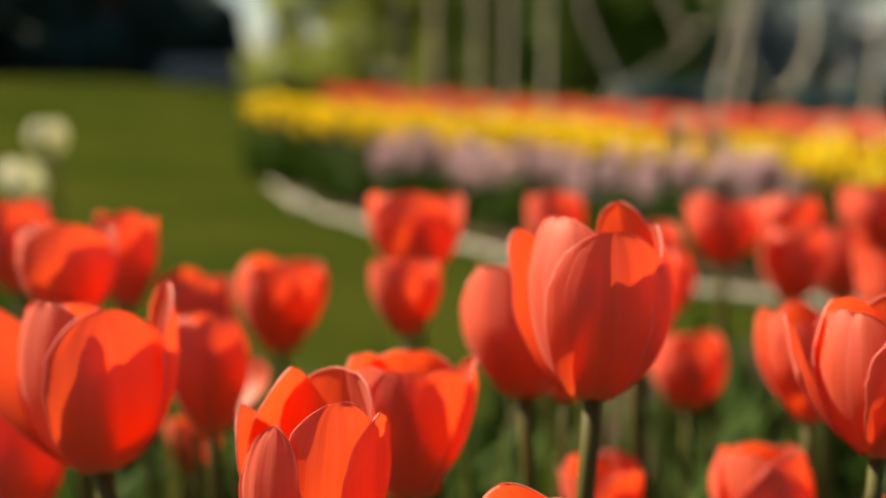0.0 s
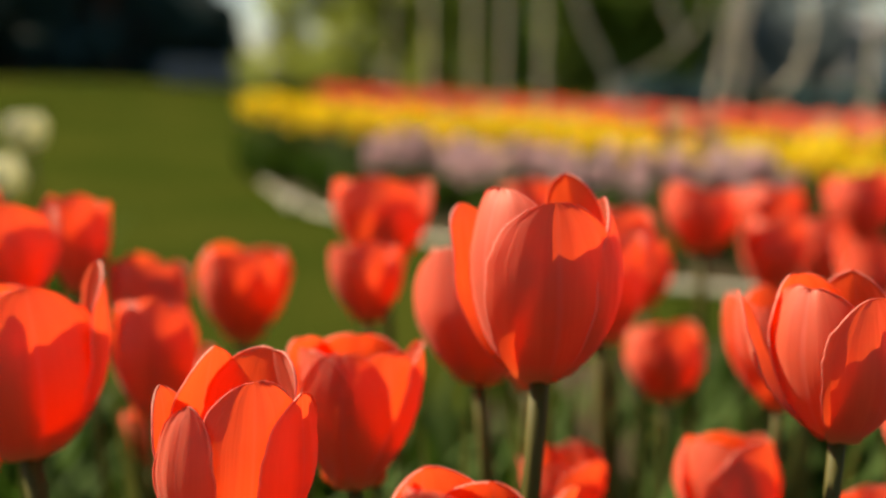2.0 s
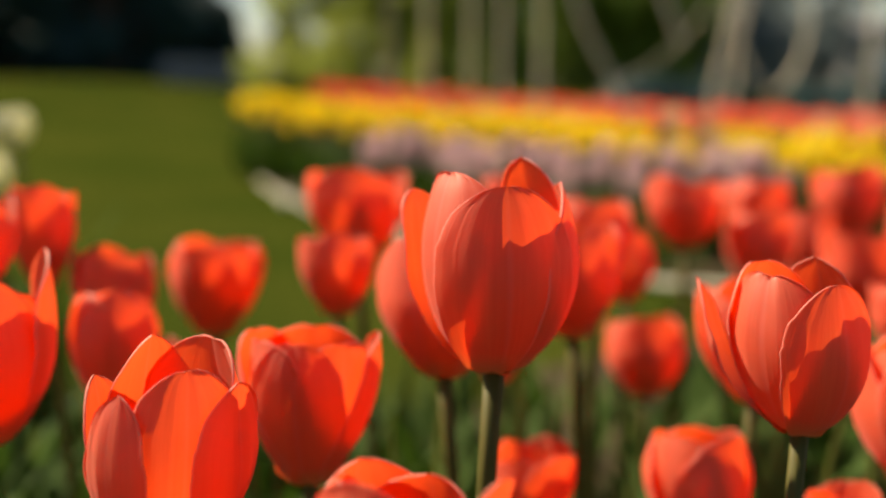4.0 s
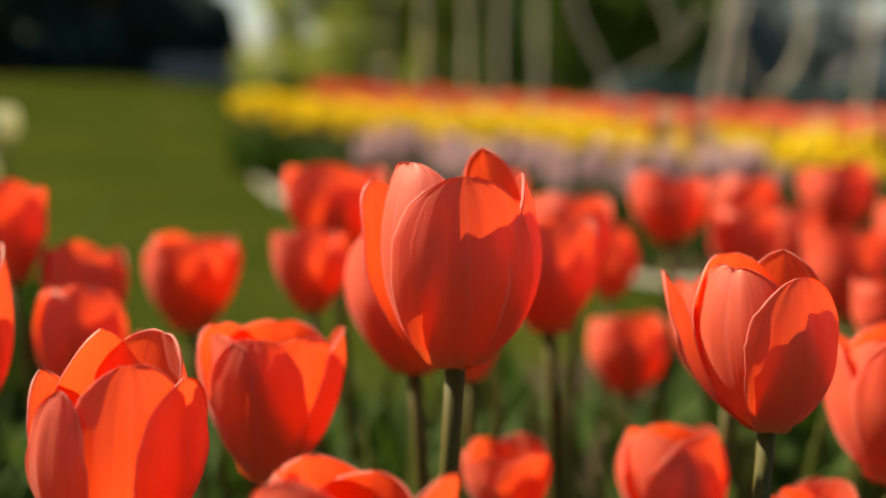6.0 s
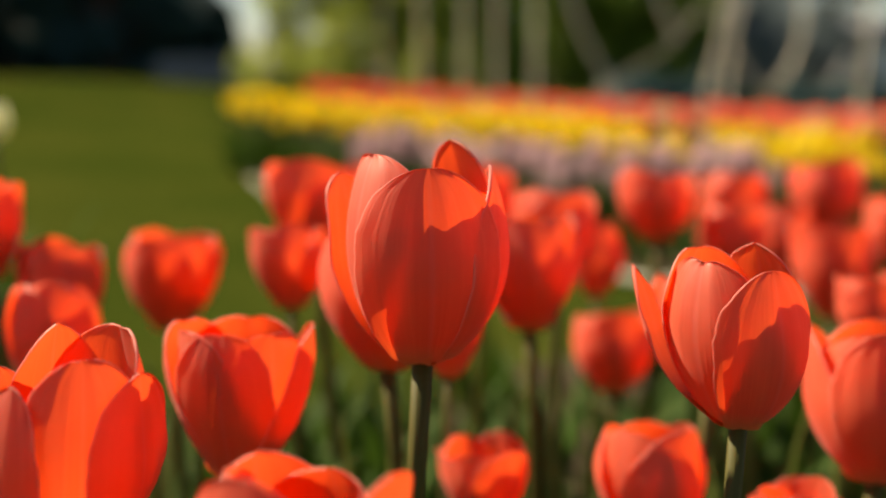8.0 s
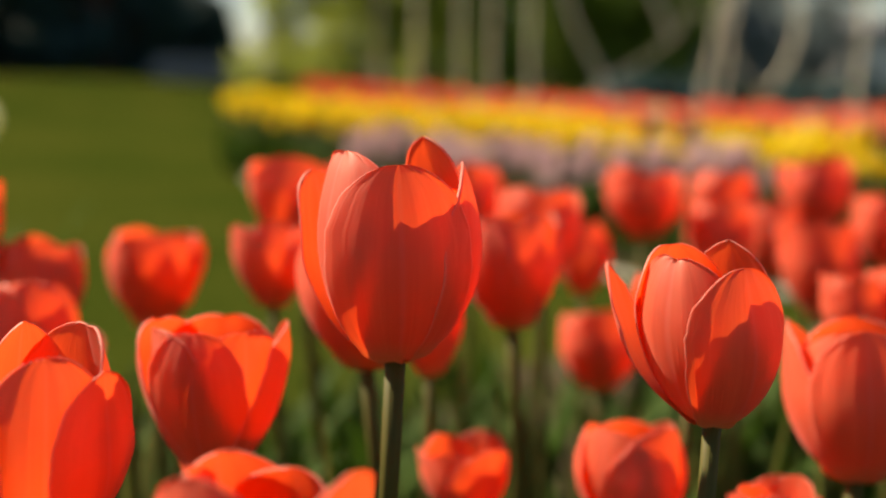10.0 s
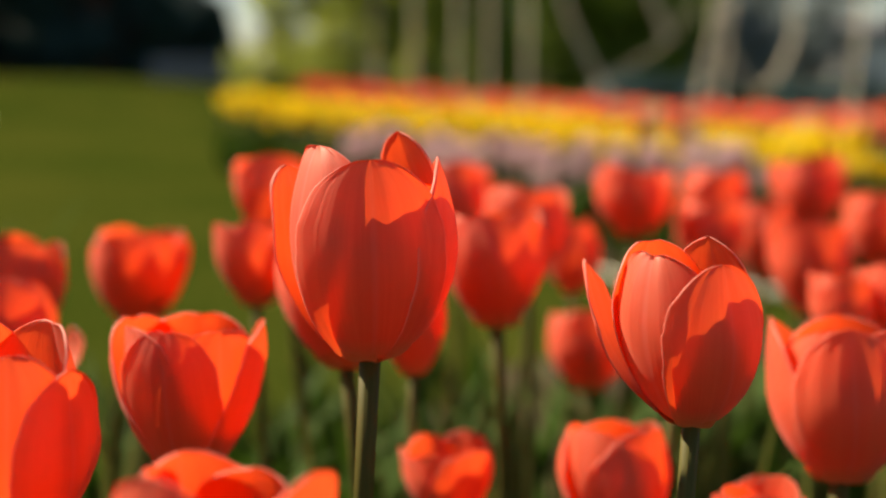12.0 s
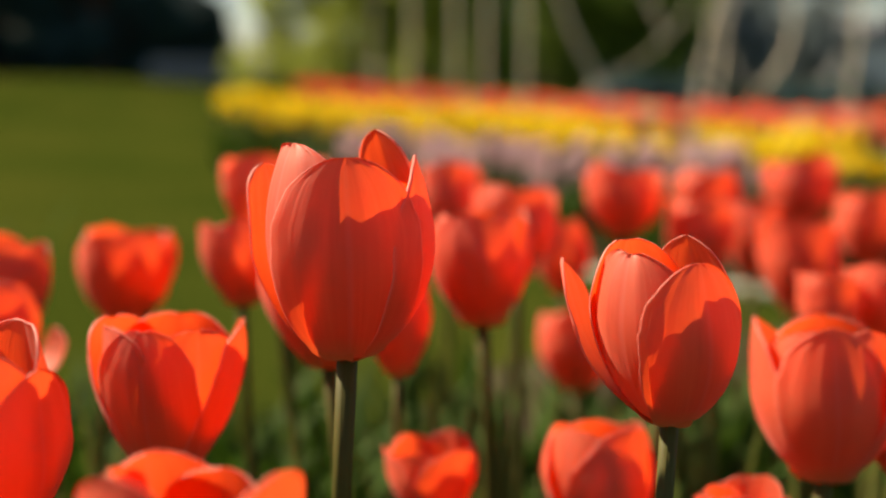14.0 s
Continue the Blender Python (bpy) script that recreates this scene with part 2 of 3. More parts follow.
# ---- tulips ----
def petal_rows(height, radius, facing, inner, top, tip, rng, splay=0.0, across=18, along=28, tilt=(0.0, 0.0), wide=1.0, blunt=0.60, bowl=1.65, cleft=0.0, rise=0.58):
    """Points of one cupped petal whose middle faces the given way (radians from the -y axis towards +x)."""
    R = radius * (0.88 if inner else 1.0)
    H = height
    belly, foot, full = rise, rise, 2 / bowl
    half = radius * wide * rng.uniform(0.98, 1.10)
    slant, phase, wave = rng.uniform(-0.13, 0.13), rng.uniform(0, 6.3), rng.uniform(0.4, 1.0)
    notch = rng.uniform(-0.4, 1.0)
    rows = []
    for i in range(along + 1):
        v = 1 - (1 - i / along) ** 1.6
        if v < belly:
            a = math.pi / 2 * v / belly
            r, z = R * math.sin(a) ** full, foot * H * (1 - math.cos(a) ** full)
        else:
            s = (v - belly) / (1 - belly)
            r, z = R * (1 - (1 - top) * s ** 2.0), H * (foot + (1 - foot) * s)
        r = max(r + splay * max(z - 0.15 * H, 0), 0.0022)
        if v < 0.56:
            w = 0.20 + 0.80 * math.sin(math.pi / 2 * v / 0.56) ** 1.25
        else:
            s = (v - 0.56) / 0.44
            w = max(1 - s ** 2.1, 0.0) ** blunt
        w = half * max(w, 0.03) * (1 + (0.014 * math.sin(33 * v + phase) + 0.009 * math.sin(71 * v + 2 * phase)) * smooth(0.35, 0.6, v))
        bend = max(r, 0.52 * R) * (1.10 if inner else 1.03)
        row, near = [], w / half
        for j in range(across + 1):
            u = 2 * j / across - 1
            u = math.copysign(1 - (1 - abs(u)) ** 1.5, u)
            q = u * w / bend
            x, back = bend * math.sin(q), bend * (1 - math.cos(q))
            out = r - back
            rib = math.exp(-((u / 0.09) ** 2)) - 0.5 * math.exp(-(((abs(u) - 0.16) / 0.08) ** 2))
            out += 0.014 * radius * smooth(0.9, 1.0, abs(u)) * smooth(0.35, 0.6, v)
            out -= 0.024 * radius * rib * smooth(0.15, 0.6, v) * (1 - smooth(0.8, 1.0, v))
            out += 0.042 * radius * wave * math.sin(3.0 * u * near + phase + 4 * v) * smooth(0.3, 1.0, v)
            out += 0.016 * radius * math.sin(17 * v + phase + 2 * u) * smooth(0.78, 1.0, abs(u)) * smooth(0.3, 0.6, v)
            if across > 10:
                out += radius * smooth(0.25, 0.7, v) * (0.009 * math.sin(17 * u + 2 * phase + 3 * v) + 0.005 * math.sin(39 * u - phase - 5 * v))
            up = z + tip * H * smooth(0.7, 1.0, v) * (1 - min(abs(u) * near, 1.0)) ** 1.5
            up -= 0.010 * H * notch * smooth(0.9, 1.0, v)
            up -= cleft * H * math.exp(-((u * near / 0.10) ** 2)) * smooth(0.75, 1.0, v)
            out -= 0.9 * cleft * radius * math.exp(-((u / 0.07) ** 2)) * smooth(0.35, 0.9, v)
            up += 0.014 * H * near * math.sin(5.5 * u + phase) * smooth(0.7, 0.95, v)
            x += slant * max(z - 0.3 * H, 0) * 0.6
            s, c = math.sin(facing), math.cos(facing)
            px, py = x * c + out * s, x * s - out * c
            row.append((px + tilt[0] * up, py + tilt[1] * up, up - tilt[1] * py))
        if across > 10:
            lip = 0.030 * radius * (0.3 + 0.7 * smooth(0.2, 0.6, v))
            for j, side in ((0, 1), (-1, -1)):
                e = row[j]
                for out, tuck in ((0.45, -0.22), (0.95, 0.25)):
                    edge = (e[0] - s * lip * out + side * c * lip * tuck, e[1] + c * lip * out + side * s * lip * tuck, e[2] - 0.15 * lip * out)
                    row.insert(0, edge) if j == 0 else row.append(edge)
        rows.append(row)
    return rows


def leaf_rows(length, width, facing, rise, droop, rng, across=4, along=10):
    """Points of one long leaf that starts at the origin, rises and bends outward."""
    rows, r, z, a = [], 0.004, 0.0, radians(rise)
    twist = rng.uniform(-0.5, 0.5)
    for i in range(along + 1):
        v = i / along
        w = width * 0.5 * (0.35 + 0.65 * math.sin(math.pi * min(v + 0.12, 1.0) ** 0.8)) * (1 - smooth(0.55, 1.0, v)) ** 0.6 + 0.0005
        turn = facing + twist * v
        row = []
        for j in range(across + 1):
            u = 2 * j / across - 1
            x, out, up = u * w, r + 0.25 * w * u * u * math.sin(a), z + 0.35 * w * u * u * math.cos(a) + 0.002 * math.sin(9 * v + 3 * u)
            s, c = math.sin(turn), math.cos(turn)
            row.append((x * c + out * s, x * s - out * c, up))
        rows.append(row)
        r, z = r + length / along * math.cos(a), z + length / along * math.sin(a)
        a -= radians(droop) / along * (0.4 + 1.2 * v)
    return rows


def add_stem_and_leaves(thing, rng, height, leaves, sway=0.02, thick=0.0034, leaf_size=0.19):
    """Stem from the ground to the bloom, whose foot is the thing's origin, and leaves near its foot."""
    dx, dy = rng.uniform(-sway, sway), rng.uniform(-sway, sway)
    bow = rng.uniform(-0.012, 0.012)
    pts, rad = [], []
    for i in range(9):
        s = i / 8
        pts.append((dx * s ** 1.5 + bow * math.sin(math.pi * s), dy * s ** 1.5, -height * s))
        rad.append(thick * (0.92 + 0.25 * s) * (1.12 if i == 0 else 1.0))
    bm = bmesh.new()
    tube(bm, pts, rad, 8)
    part("stem", bm, STEM, thing)
    for k in range(leaves):
        bm = bmesh.new()
        length = leaf_size * rng.uniform(0.8, 1.2)
        rows = leaf_rows(length, rng.uniform(0.028, 0.045), rng.uniform(0, 6.3), rng.uniform(68, 84), rng.uniform(30, 75), rng)
        sheet(bm, [[(x + dx * 0.9, y + dy * 0.9, z - height + 0.01 + 0.02 * k) for x, y, z in row] for row in rows])
        part("leaf", bm, LEAF, thing)


LABELS = ("orange-red tulip in full bloom on a green stem", "scarlet tulip with upright cupped petals", "orange-red tulip with slightly spread petals")


def red_tulip(x, y, z, height, radius, turn=0, top=0.8, tip=0.03, seed=0, talls=None, tops=None, splays=None, turns=None, tilt=(-0.03, 0.13), wide=1.0, wides=None, bowl=1.65, clefts=None, rise=0.58):
    """A red tulip whose bloom starts at x, y, z and whose front petal turns by so many degrees to the right.
    talls, tops, splays, turns, wides, clefts: height, mouth, spread, extra turn, width and notch of each petal, clockwise from the front one as seen from above."""
    rng = random.Random(seed)
    thing = empty("tulip", x, y, z)
    loose = splays and max(splays) > 0.15
    tagged(thing, LABELS[2] if loose else LABELS[1] if top < 0.75 else LABELS[0], "tulip", "red tulips of the near bed")
    for k in range(6):
        facing = radians(turn + 60 * k + (turns[k] if turns else rng.uniform(-8, 8)))
        tall = height * (talls[k] if talls else rng.uniform(0.93, 1.05))
        mouth = tops[k] if tops else top + rng.uniform(-0.05, 0.05) + (0 if k % 2 else 0.10)
        spread = splays[k] if splays else rng.uniform(-0.04, 0.05)
        bm = bmesh.new()
        sheet(bm, petal_rows(tall, radius, facing, k % 2 == 1, mouth, tip * rng.uniform(0.5, 1.5), rng, spread, tilt=tilt, wide=wides[k] if wides else wide * (1.08 if k % 2 else 0.98), blunt=0.46 if k % 2 else 0.52, bowl=bowl, cleft=clefts[k] if clefts else 0.0, rise=rise))
        part("petal", bm, RED, thing)
    add_stem_and_leaves(thing, rng, z, 2 + seed % 2, thick=0.128 * radius)
    return thing


# ---- ground ----
def land(x, y):
    """Height of the lawn: level, with a low rise far off."""
    return 0.62 * smooth(2.0, 9.0, -x) * smooth(5.0, 20.0, y)


def graded(lo, hi, n, power=2.2):
    mid = [(-1 + 2 * i / n) for i in range(n + 1)]
    return [math.copysign(abs(s) ** power, s) * (hi if s > 0 else -lo) for s in mid]


xs, ys = graded(-400, 400, 120, 3.0), graded(-400, 900, 160, 3.0)
verts = [(x, y, land(x, y)) for y in ys for x in xs]
n = len(xs)
faces = [(j * n + i, j * n + i + 1, (j + 1) * n + i + 1, (j + 1) * n + i) for j in range(len(ys) - 1) for i in range(n - 1)]
tagged(flat_mesh("ground", verts, faces, LAWN, smooth=True), "mown green lawn with a low rise", "lawn", kind="structure")


def soil_bed(name, outline, label, seed):
    """A raised, lumpy sheet of soil inside a smooth closed outline round its centre."""
    cx, cy = sum(p[0] for p in outline) / len(outline), sum(p[1] for p in outline) / len(outline)
    rings, loops = 14, []
    for k in range(rings + 1):
        s = 1 - k / rings
        loops.append([(cx + (px - cx) * s, cy + (py - cy) * s) for px, py in outline])
    bm = bmesh.new()
    grid = []
    for k, loop in enumerate(loops):
        rise = 0.035 * smooth(0, 3, k)
        grid.append([bm.verts.new((x, y, rise - 0.004 + (0.018 * noise.noise((x * 9, y * 9, seed)) if k else 0))) for x, y in loop])
    m = len(outline)
    for k in range(rings):
        for i in range(m):
            bm.faces.new((grid[k][i], grid[k][(i + 1) % m], grid[k + 1][(i + 1) % m], grid[k + 1][i]))
    return tagged(part(name, bm, SOIL), label, "flower bed", kind="structure")


def rounded(points, steps=6):
    """A closed smooth line through a few corner points."""
    out, m = [], len(points)
    for i in range(m):
        p0, p1, p2, p3 = (Vector(points[(i + k - 1) % m]) for k in range(4))
        for s in range(steps):
            t = s / steps
            out.append(tuple(0.5 * (2 * p1 + (p2 - p0) * t + (2 * p0 - 5 * p1 + 4 * p2 - p3) * t * t + (3 * p1 - p0 - 3 * p2 + p3) * t ** 3)))
    return out


near_bed = rounded([(-0.9, -0.9), (1.2, -0.9), (1.9, 0.4), (1.5, 1.5), (0.7, 1.95), (0.15, 1.65), (-0.15, 1.1), (-0.6, 0.85), (-1.0, 0.2)])
soil_bed("flower_bed_near", near_bed, "brown garden soil of the near tulip bed", 3.0)
far_bed = rounded([(-1.15, 6.3), (-0.98, 5.3), (-0.55, 3.98), (-0.25, 3.40), (0.14, 2.84), (0.66, 2.26), (1.6, 1.9), (2.9, 2.4), (3.8, 4.4), (2.9, 7.0), (0.8, 8.4), (-0.9, 7.8)])
soil_bed("flower_bed_far", far_bed, "brown garden soil of the far flower bed", 8.0)

# pale edging strip round the far bed
bm = bmesh.new()
line = [Vector((x, y, 0.022)) for x, y in far_bed]
line = [p + 0.006 * Vector((0, 0, math.sin(i * 1.7))) for i, p in enumerate(line)]
tube(bm, line + line[:1], [0.0095] * (len(line) + 1), 8, cap=False)
tagged(part("bed_edging", bm, CORD), "weathered white edging tube round the far flower bed", "edging", kind="structure")

# pale marker stone set into the edging
bm = bmesh.new()
bmesh.ops.create_icosphere(bm, subdivisions=3, radius=1.0)
for v in bm.verts:
    bump = 1 + 0.10 * noise.noise(v.co * 1.7) + 0.03 * noise.noise(v.co * 6)
    v.co = Vector((v.co.x * 0.055, v.co.y * 0.036, v.co.z * 0.030)) * bump
stone = part("edging_stone", bm, CORD)
stone.matrix_world = pose(-0.575, 3.99, 0.026, 0, 0, -60)
tagged(stone, "pale weathered stone set into the bed edging", "stone")

# ---- red tulips of the near bed ----
red_tulip(0.0575, 0.367, 0.382, 0.0665, 0.0285, turn=8, top=.7, tip=.03, seed=3, talls=(1.0, 0.90, 0.97, 1.09, 0.93, 1.05), tops=(0.82, 0.84, 0.82, 0.58, 1.04, 0.68), splays=(0, 0.0, 0, 0.0, 0.05, 0.0), turns=(0, -28, -34, -58, -13, -6), wides=(0.90, 1.0, 1.0, 0.60, 0.56, 0.92), bowl=1.9, clefts=(0.01, 0, 0, 0.0, 0, 0.012), tilt=(0.0, 0.0))
red_tulip(-0.144, 0.400, 0.340, 0.0700, 0.0325, turn=40, top=.7, tip=.04, seed=4, talls=(1.03, 0.88, 1.10, 0.92, 0.97, 1.06), tops=(0.82, 0.8, 0.94, 0.75, 1.02, 0.74), splays=(0, 0.0, 0.04, 0, 0.25, 0.0), turns=(-4, -40, -46, 0, -20, -14), wides=(0.88, 1.0, 0.76, 0.95, 0.66, 0.96), tilt=(-0.04, 0.0), bowl=1.9, clefts=(0.01, 0, 0, 0, 0, 0.015))
red_tulip(-0.0440, 0.318, 0.340, 0.0600, 0.0255, turn=-32, top=.7, tip=.05, seed=5, talls=(0.86, 1.0, 0.88, 1.02, 1.0, 0.82), tops=(0.80, 0.84, 0.94, 0.86, 0.72, 1.08), splays=(0.0, 0, 0.02, 0.0, 0.0, 0.06), turns=(0, -4, -20, -10, 10, -14), wides=(0.48, 0.70, 0.70, 1.15, 0.62, 0.6), bowl=1.9, clefts=(0, 0.012, 0, 0.02, 0, 0), tilt=(0.0, 0.0))
red_tulip(-0.014, 0.408, 0.323, 0.0619, 0.0273, turn=-6, top=.9, tip=.0, seed=6, talls=(0.97, 0.96, 0.98, 1.0, 1.0, 0.98), tops=(0.92, 0.98, 0.96, 0.74, 0.86, 0.98), splays=(0, 0, 0.02, 0.02, 0, 0.0), turns=(0, -12, -16, 0, 14, 12), wides=(0.70, 0.92, 0.85, 1.15, 0.95, 0.92), bowl=1.7, clefts=(0.02, 0.012, 0, 0.02, 0.02, 0.01), rise=0.76, tilt=(0.0, 0.12))
red_tulip(0.1605, 0.350, 0.365, 0.0535, 0.0226, turn=28, top=.75, tip=.05, seed=7, talls=(0.99, 0.88, 1.06, 1.04, 0.93, 1.02), tops=(0.84, 0.84, 0.72, 0.62, 0.95, 0.66), splays=(0.02, 0.02, 0, 0, 0.22, 0.0), turns=(-4, -50, -10, -6, -22, -19), wides=(0.98, 0.98, 0.70, 1.05, 0.60, 1.12), tilt=(-0.11, 0.0), bowl=1.85, clefts=(0.01, 0, 0, 0.02, 0, 0.035))
red_tulip(0.246, 0.435, 0.310, 0.0612, 0.0284, turn=-10, top=.8, tip=.05, seed=8, talls=(1.03, 0.98, 1.02, 1.06, 1.06, 0.99), tops=(0.90, 0.88, 0.92, 0.55, 0.94, 0.88), splays=(0, 0, 0.03, 0, 0.02, 0), turns=(0, -28, -34, 0, 14, 32), wides=(0.78, 1.05, 0.8, 1.15, 1.0, 1.15), bowl=1.8, tilt=(0.0, 0.13))
red_tulip(0.0290, 0.262, 0.347, 0.0416, 0.0224, turn=-26, top=.85, tip=.03, seed=9, talls=(1.02, 0.66, 1.0, 0.78, 0.86, 0.90), tops=(0.86, 0.84, 1.0, 0.8, 0.9, 0.8), splays=(0, 0, 0.16, 0, 0, 0), turns=(0, 0, -36, 0, 0, 0), wides=(0.82, 0.7, 0.84, 0.8, 0.9, 0.9), tilt=(0.0, 0.0))
red_tulip(-0.2076, 0.450, 0.2825, 0.0740, 0.0258, turn=10, top=.7, tip=.04, seed=10)
red_tulip(0.040, 0.475, 0.347, 0.0633, 0.0287, turn=-25, top=.72, tip=.05, seed=11)
red_tulip(0.068, 0.530, 0.327, 0.0529, 0.0184, turn=40, top=.8, tip=.03, seed=12)
red_tulip(-0.019, 0.705, 0.359, 0.0635, 0.0335, turn=5, top=.84, tip=.0, seed=13, rise=0.72)
red_tulip(-0.022, 0.600, 0.347, 0.0452, 0.0219, turn=-40, top=.85, tip=.05, seed=14, rise=0.70)
red_tulip(-0.114, 0.685, 0.313, 0.0640, 0.0317, turn=-20, top=.85, tip=.03, seed=15, rise=0.74)
red_tulip(-0.150, 0.590, 0.326, 0.0583, 0.0225, turn=30, top=.8, tip=.03, seed=16, rise=0.68)
red_tulip(-0.124, 0.510, 0.315, 0.0615, 0.0227, turn=15, top=.62, tip=.04, seed=17, splays=(0, 0.02, 0.42, 0, 0, 0), talls=(1.0, 1.0, 0.62, 1.0, 1.0, 1.0), wides=(0.96, 0.96, 0.6, 0.96, 0.96, 0.96), rise=0.66)
red_tulip(-0.172, 0.650, 0.238, 0.0350, 0.0185, turn=0, top=.85, tip=.0, seed=18)
red_tulip(-0.192, 0.500, 0.378, 0.0492, 0.0255, turn=22, top=.85, tip=.03, seed=19, rise=0.70)
red_tulip(-0.194, 0.600, 0.364, 0.0545, 0.0192, turn=-30, top=.9, tip=.03, seed=20, rise=0.72)
red_tulip(-0.261, 0.600, 0.373, 0.0553, 0.0209, turn=0, top=.85, tip=.02, seed=21)
red_tulip(0.192, 0.500, 0.326, 0.0547, 0.0205, turn=-15, top=.75, tip=.06, seed=22, tilt=(-0.16, 0.1))
red_tulip(0.190, 0.740, 0.252, 0.0582, 0.0290, turn=0, top=.85, tip=.02, seed=23)
red_tulip(0.086, 0.500, 0.261, 0.0395, 0.0209, turn=35, top=.95, tip=.02, seed=24, rise=0.72)
red_tulip(0.160, 0.468, 0.265, 0.0551, 0.0256, turn=-2, top=.92, tip=.02, seed=25, talls=(0.88, 1.0, 0.98, 0.98, 0.96, 1.0), tops=(0.94, 0.88, 0.85, 0.62, 0.74, 0.88), splays=(0, 0, 0, 0, 0, 0), turns=(0, -16, -6, 0, 4, 16), wides=(0.66, 1.05, 0.9, 1.15, 0.9, 1.05), rise=0.66, tilt=(0.0, 0.16))
red_tulip(0.214, 0.430, 0.273, 0.0339, 0.0179, turn=50, top=.9, tip=.05, seed=26)
red_tulip(0.101, 0.880, 0.338, 0.0669, 0.0258, turn=0, top=.85, tip=.0, seed=27)
red_tulip(0.139, 0.680, 0.346, 0.0600, 0.0270, turn=20, top=.9, tip=.02, seed=28, rise=0.70)
red_tulip(0.112, 0.565, 0.343, 0.0600, 0.0285, turn=-15, top=.8, tip=.03, seed=29, rise=0.70)
red_tulip(0.185, 0.800, 0.311, 0.0559, 0.0218, turn=20, top=.85, tip=.02, seed=30)
red_tulip(0.238, 0.830, 0.350, 0.0558, 0.0306, turn=-10, top=.88, tip=.02, seed=31, rise=0.66)
red_tulip(0.337, 0.950, 0.334, 0.0583, 0.0296, turn=15, top=.9, tip=.02, seed=32, rise=0.70)
red_tulip(0.441, 1.000, 0.326, 0.0724, 0.0335, turn=-20, top=.85, tip=.02, seed=33, rise=0.70)
red_tulip(0.305, 0.850, 0.311, 0.0646, 0.0261, turn=5, top=.8, tip=.02, seed=34)
red_tulip(0.348, 0.740, 0.307, 0.0674, 0.0267, turn=-30, top=.9, tip=.02, seed=35)
red_tulip(0.441, 0.840, 0.323, 0.0592, 0.0271, turn=10, top=.85, tip=.02, seed=36)
red_tulip(0.367, 0.900, 0.301, 0.0672, 0.0260, turn=30, top=.85, tip=.02, seed=45)
red_tulip(0.312, 0.600, 0.322, 0.0423, 0.0170, turn=-10, top=.9, tip=.02, seed=37)
red_tulip(0.352, 0.620, 0.320, 0.0451, 0.0219, turn=15, top=.9, tip=.02, seed=38)
red_tulip(0.286, 0.440, 0.305, 0.0453, 0.0213, turn=0, top=.8, tip=.02, seed=39)


# ---- far bed ----
def bloom_mesh(name, mat, height, radius, top, seed):
    """A small bloom of six petals in one mesh."""
    rng, bm = random.Random(seed), bmesh.new()
    for k in range(6):
        rows = petal_rows(height, radius, radians(60 * k), k % 2 == 1, top, 0.06, rng, rng.uniform(-0.05, 0.08), 6, 8)
        sheet(bm, [[(0, 0, -0.001)] * 7] + rows[1:])
    bmesh.ops.remove_doubles(bm, verts=bm.verts, dist=1e-5)
    ob = part(name, bm, mat)
    return ob


def far_tulip(mat, height, radius, top, stalk, label, category, group, seed):
    """A tulip seen from afar: one bloom, a stem and leaves; its origin is on the ground."""
    rng = random.Random(seed)
    thing = empty("tulip", 0, 0, -50)
    tagged(thing, label, category, group)
    bloom = bloom_mesh("bloom", mat, height, radius, top, seed)
    bloom.parent, bloom.location = thing, (0, 0, stalk)
    bm = bmesh.new()
    tube(bm, [(0.004 * math.sin(3 * s), 0, stalk * s) for s in (0, 0.25, 0.5, 0.75, 1)], [0.0042] * 5, 5)
    part("stem", bm, STEM, thing)
    for k in range(3):
        bm = bmesh.new()
        sheet(bm, leaf_rows(stalk * rng.uniform(0.75, 1.0), 0.045, k * 2.1 + rng.uniform(0, 1), 78, 55, rng, 2, 6))
        part("leaf", bm, LEAF, thing)
    return thing


def hyacinth(seed):
    """A mauve flower spike: many small bells round a stalk, with strap leaves."""
    rng = random.Random(seed)
    thing = empty("hyacinth", 0, 0, -50)
    tagged(thing, "pale mauve hyacinth spike with strap leaves", "hyacinth", "mauve hyacinths of the far bed")
    bm = bmesh.new()
    for k in range(46):
        s = k / 45
        a, z = k * 2.4, 0.15 + 0.115 * s
        r = 0.015 * (1 - 0.55 * s ** 2) * rng.uniform(0.85, 1.1)
        c = Vector((r * math.cos(a), r * math.sin(a), z))
        out = Vector((math.cos(a), math.sin(a), 0.1))
        side = out.cross(Vector((0, 0, 1))).normalized() * 0.010
        up = Vector((0, 0, 0.010))
        sheet(bm, [[c - side - up * 0.4, c - up, c + side - up * 0.4], [c - side * 1.3 + out * 0.008, c + out * 0.004, c + side * 1.3 + out * 0.008], [c - side + up + out * 0.013, c + up * 1.4 + out * 0.009, c + side + up + out * 0.013]])
    part("flower_spike", bm, PINK, thing)
    bm = bmesh.new()
    tube(bm, [(0, 0, 0), (0.002, 0, 0.13), (0, 0, 0.262)], [0.006, 0.006, 0.004], 6)
    part("stem", bm, STEM, thing)
    for k in range(4):
        bm = bmesh.new()
        sheet(bm, leaf_rows(rng.uniform(0.16, 0.2), 0.026, k * 1.6 + rng.uniform(0, 1), 76, 40, rng, 2, 6))
        part("leaf", bm, LEAF, thing)
    return thing


def along(line, s):
    """A point at s from 0 to 1 along a bent line."""
    k = min(int(s * (len(line) - 1)), len(line) - 2)
    f = s * (len(line) - 1) - k
    return Vector(line[k]).lerp(Vector(line[k + 1]), f)


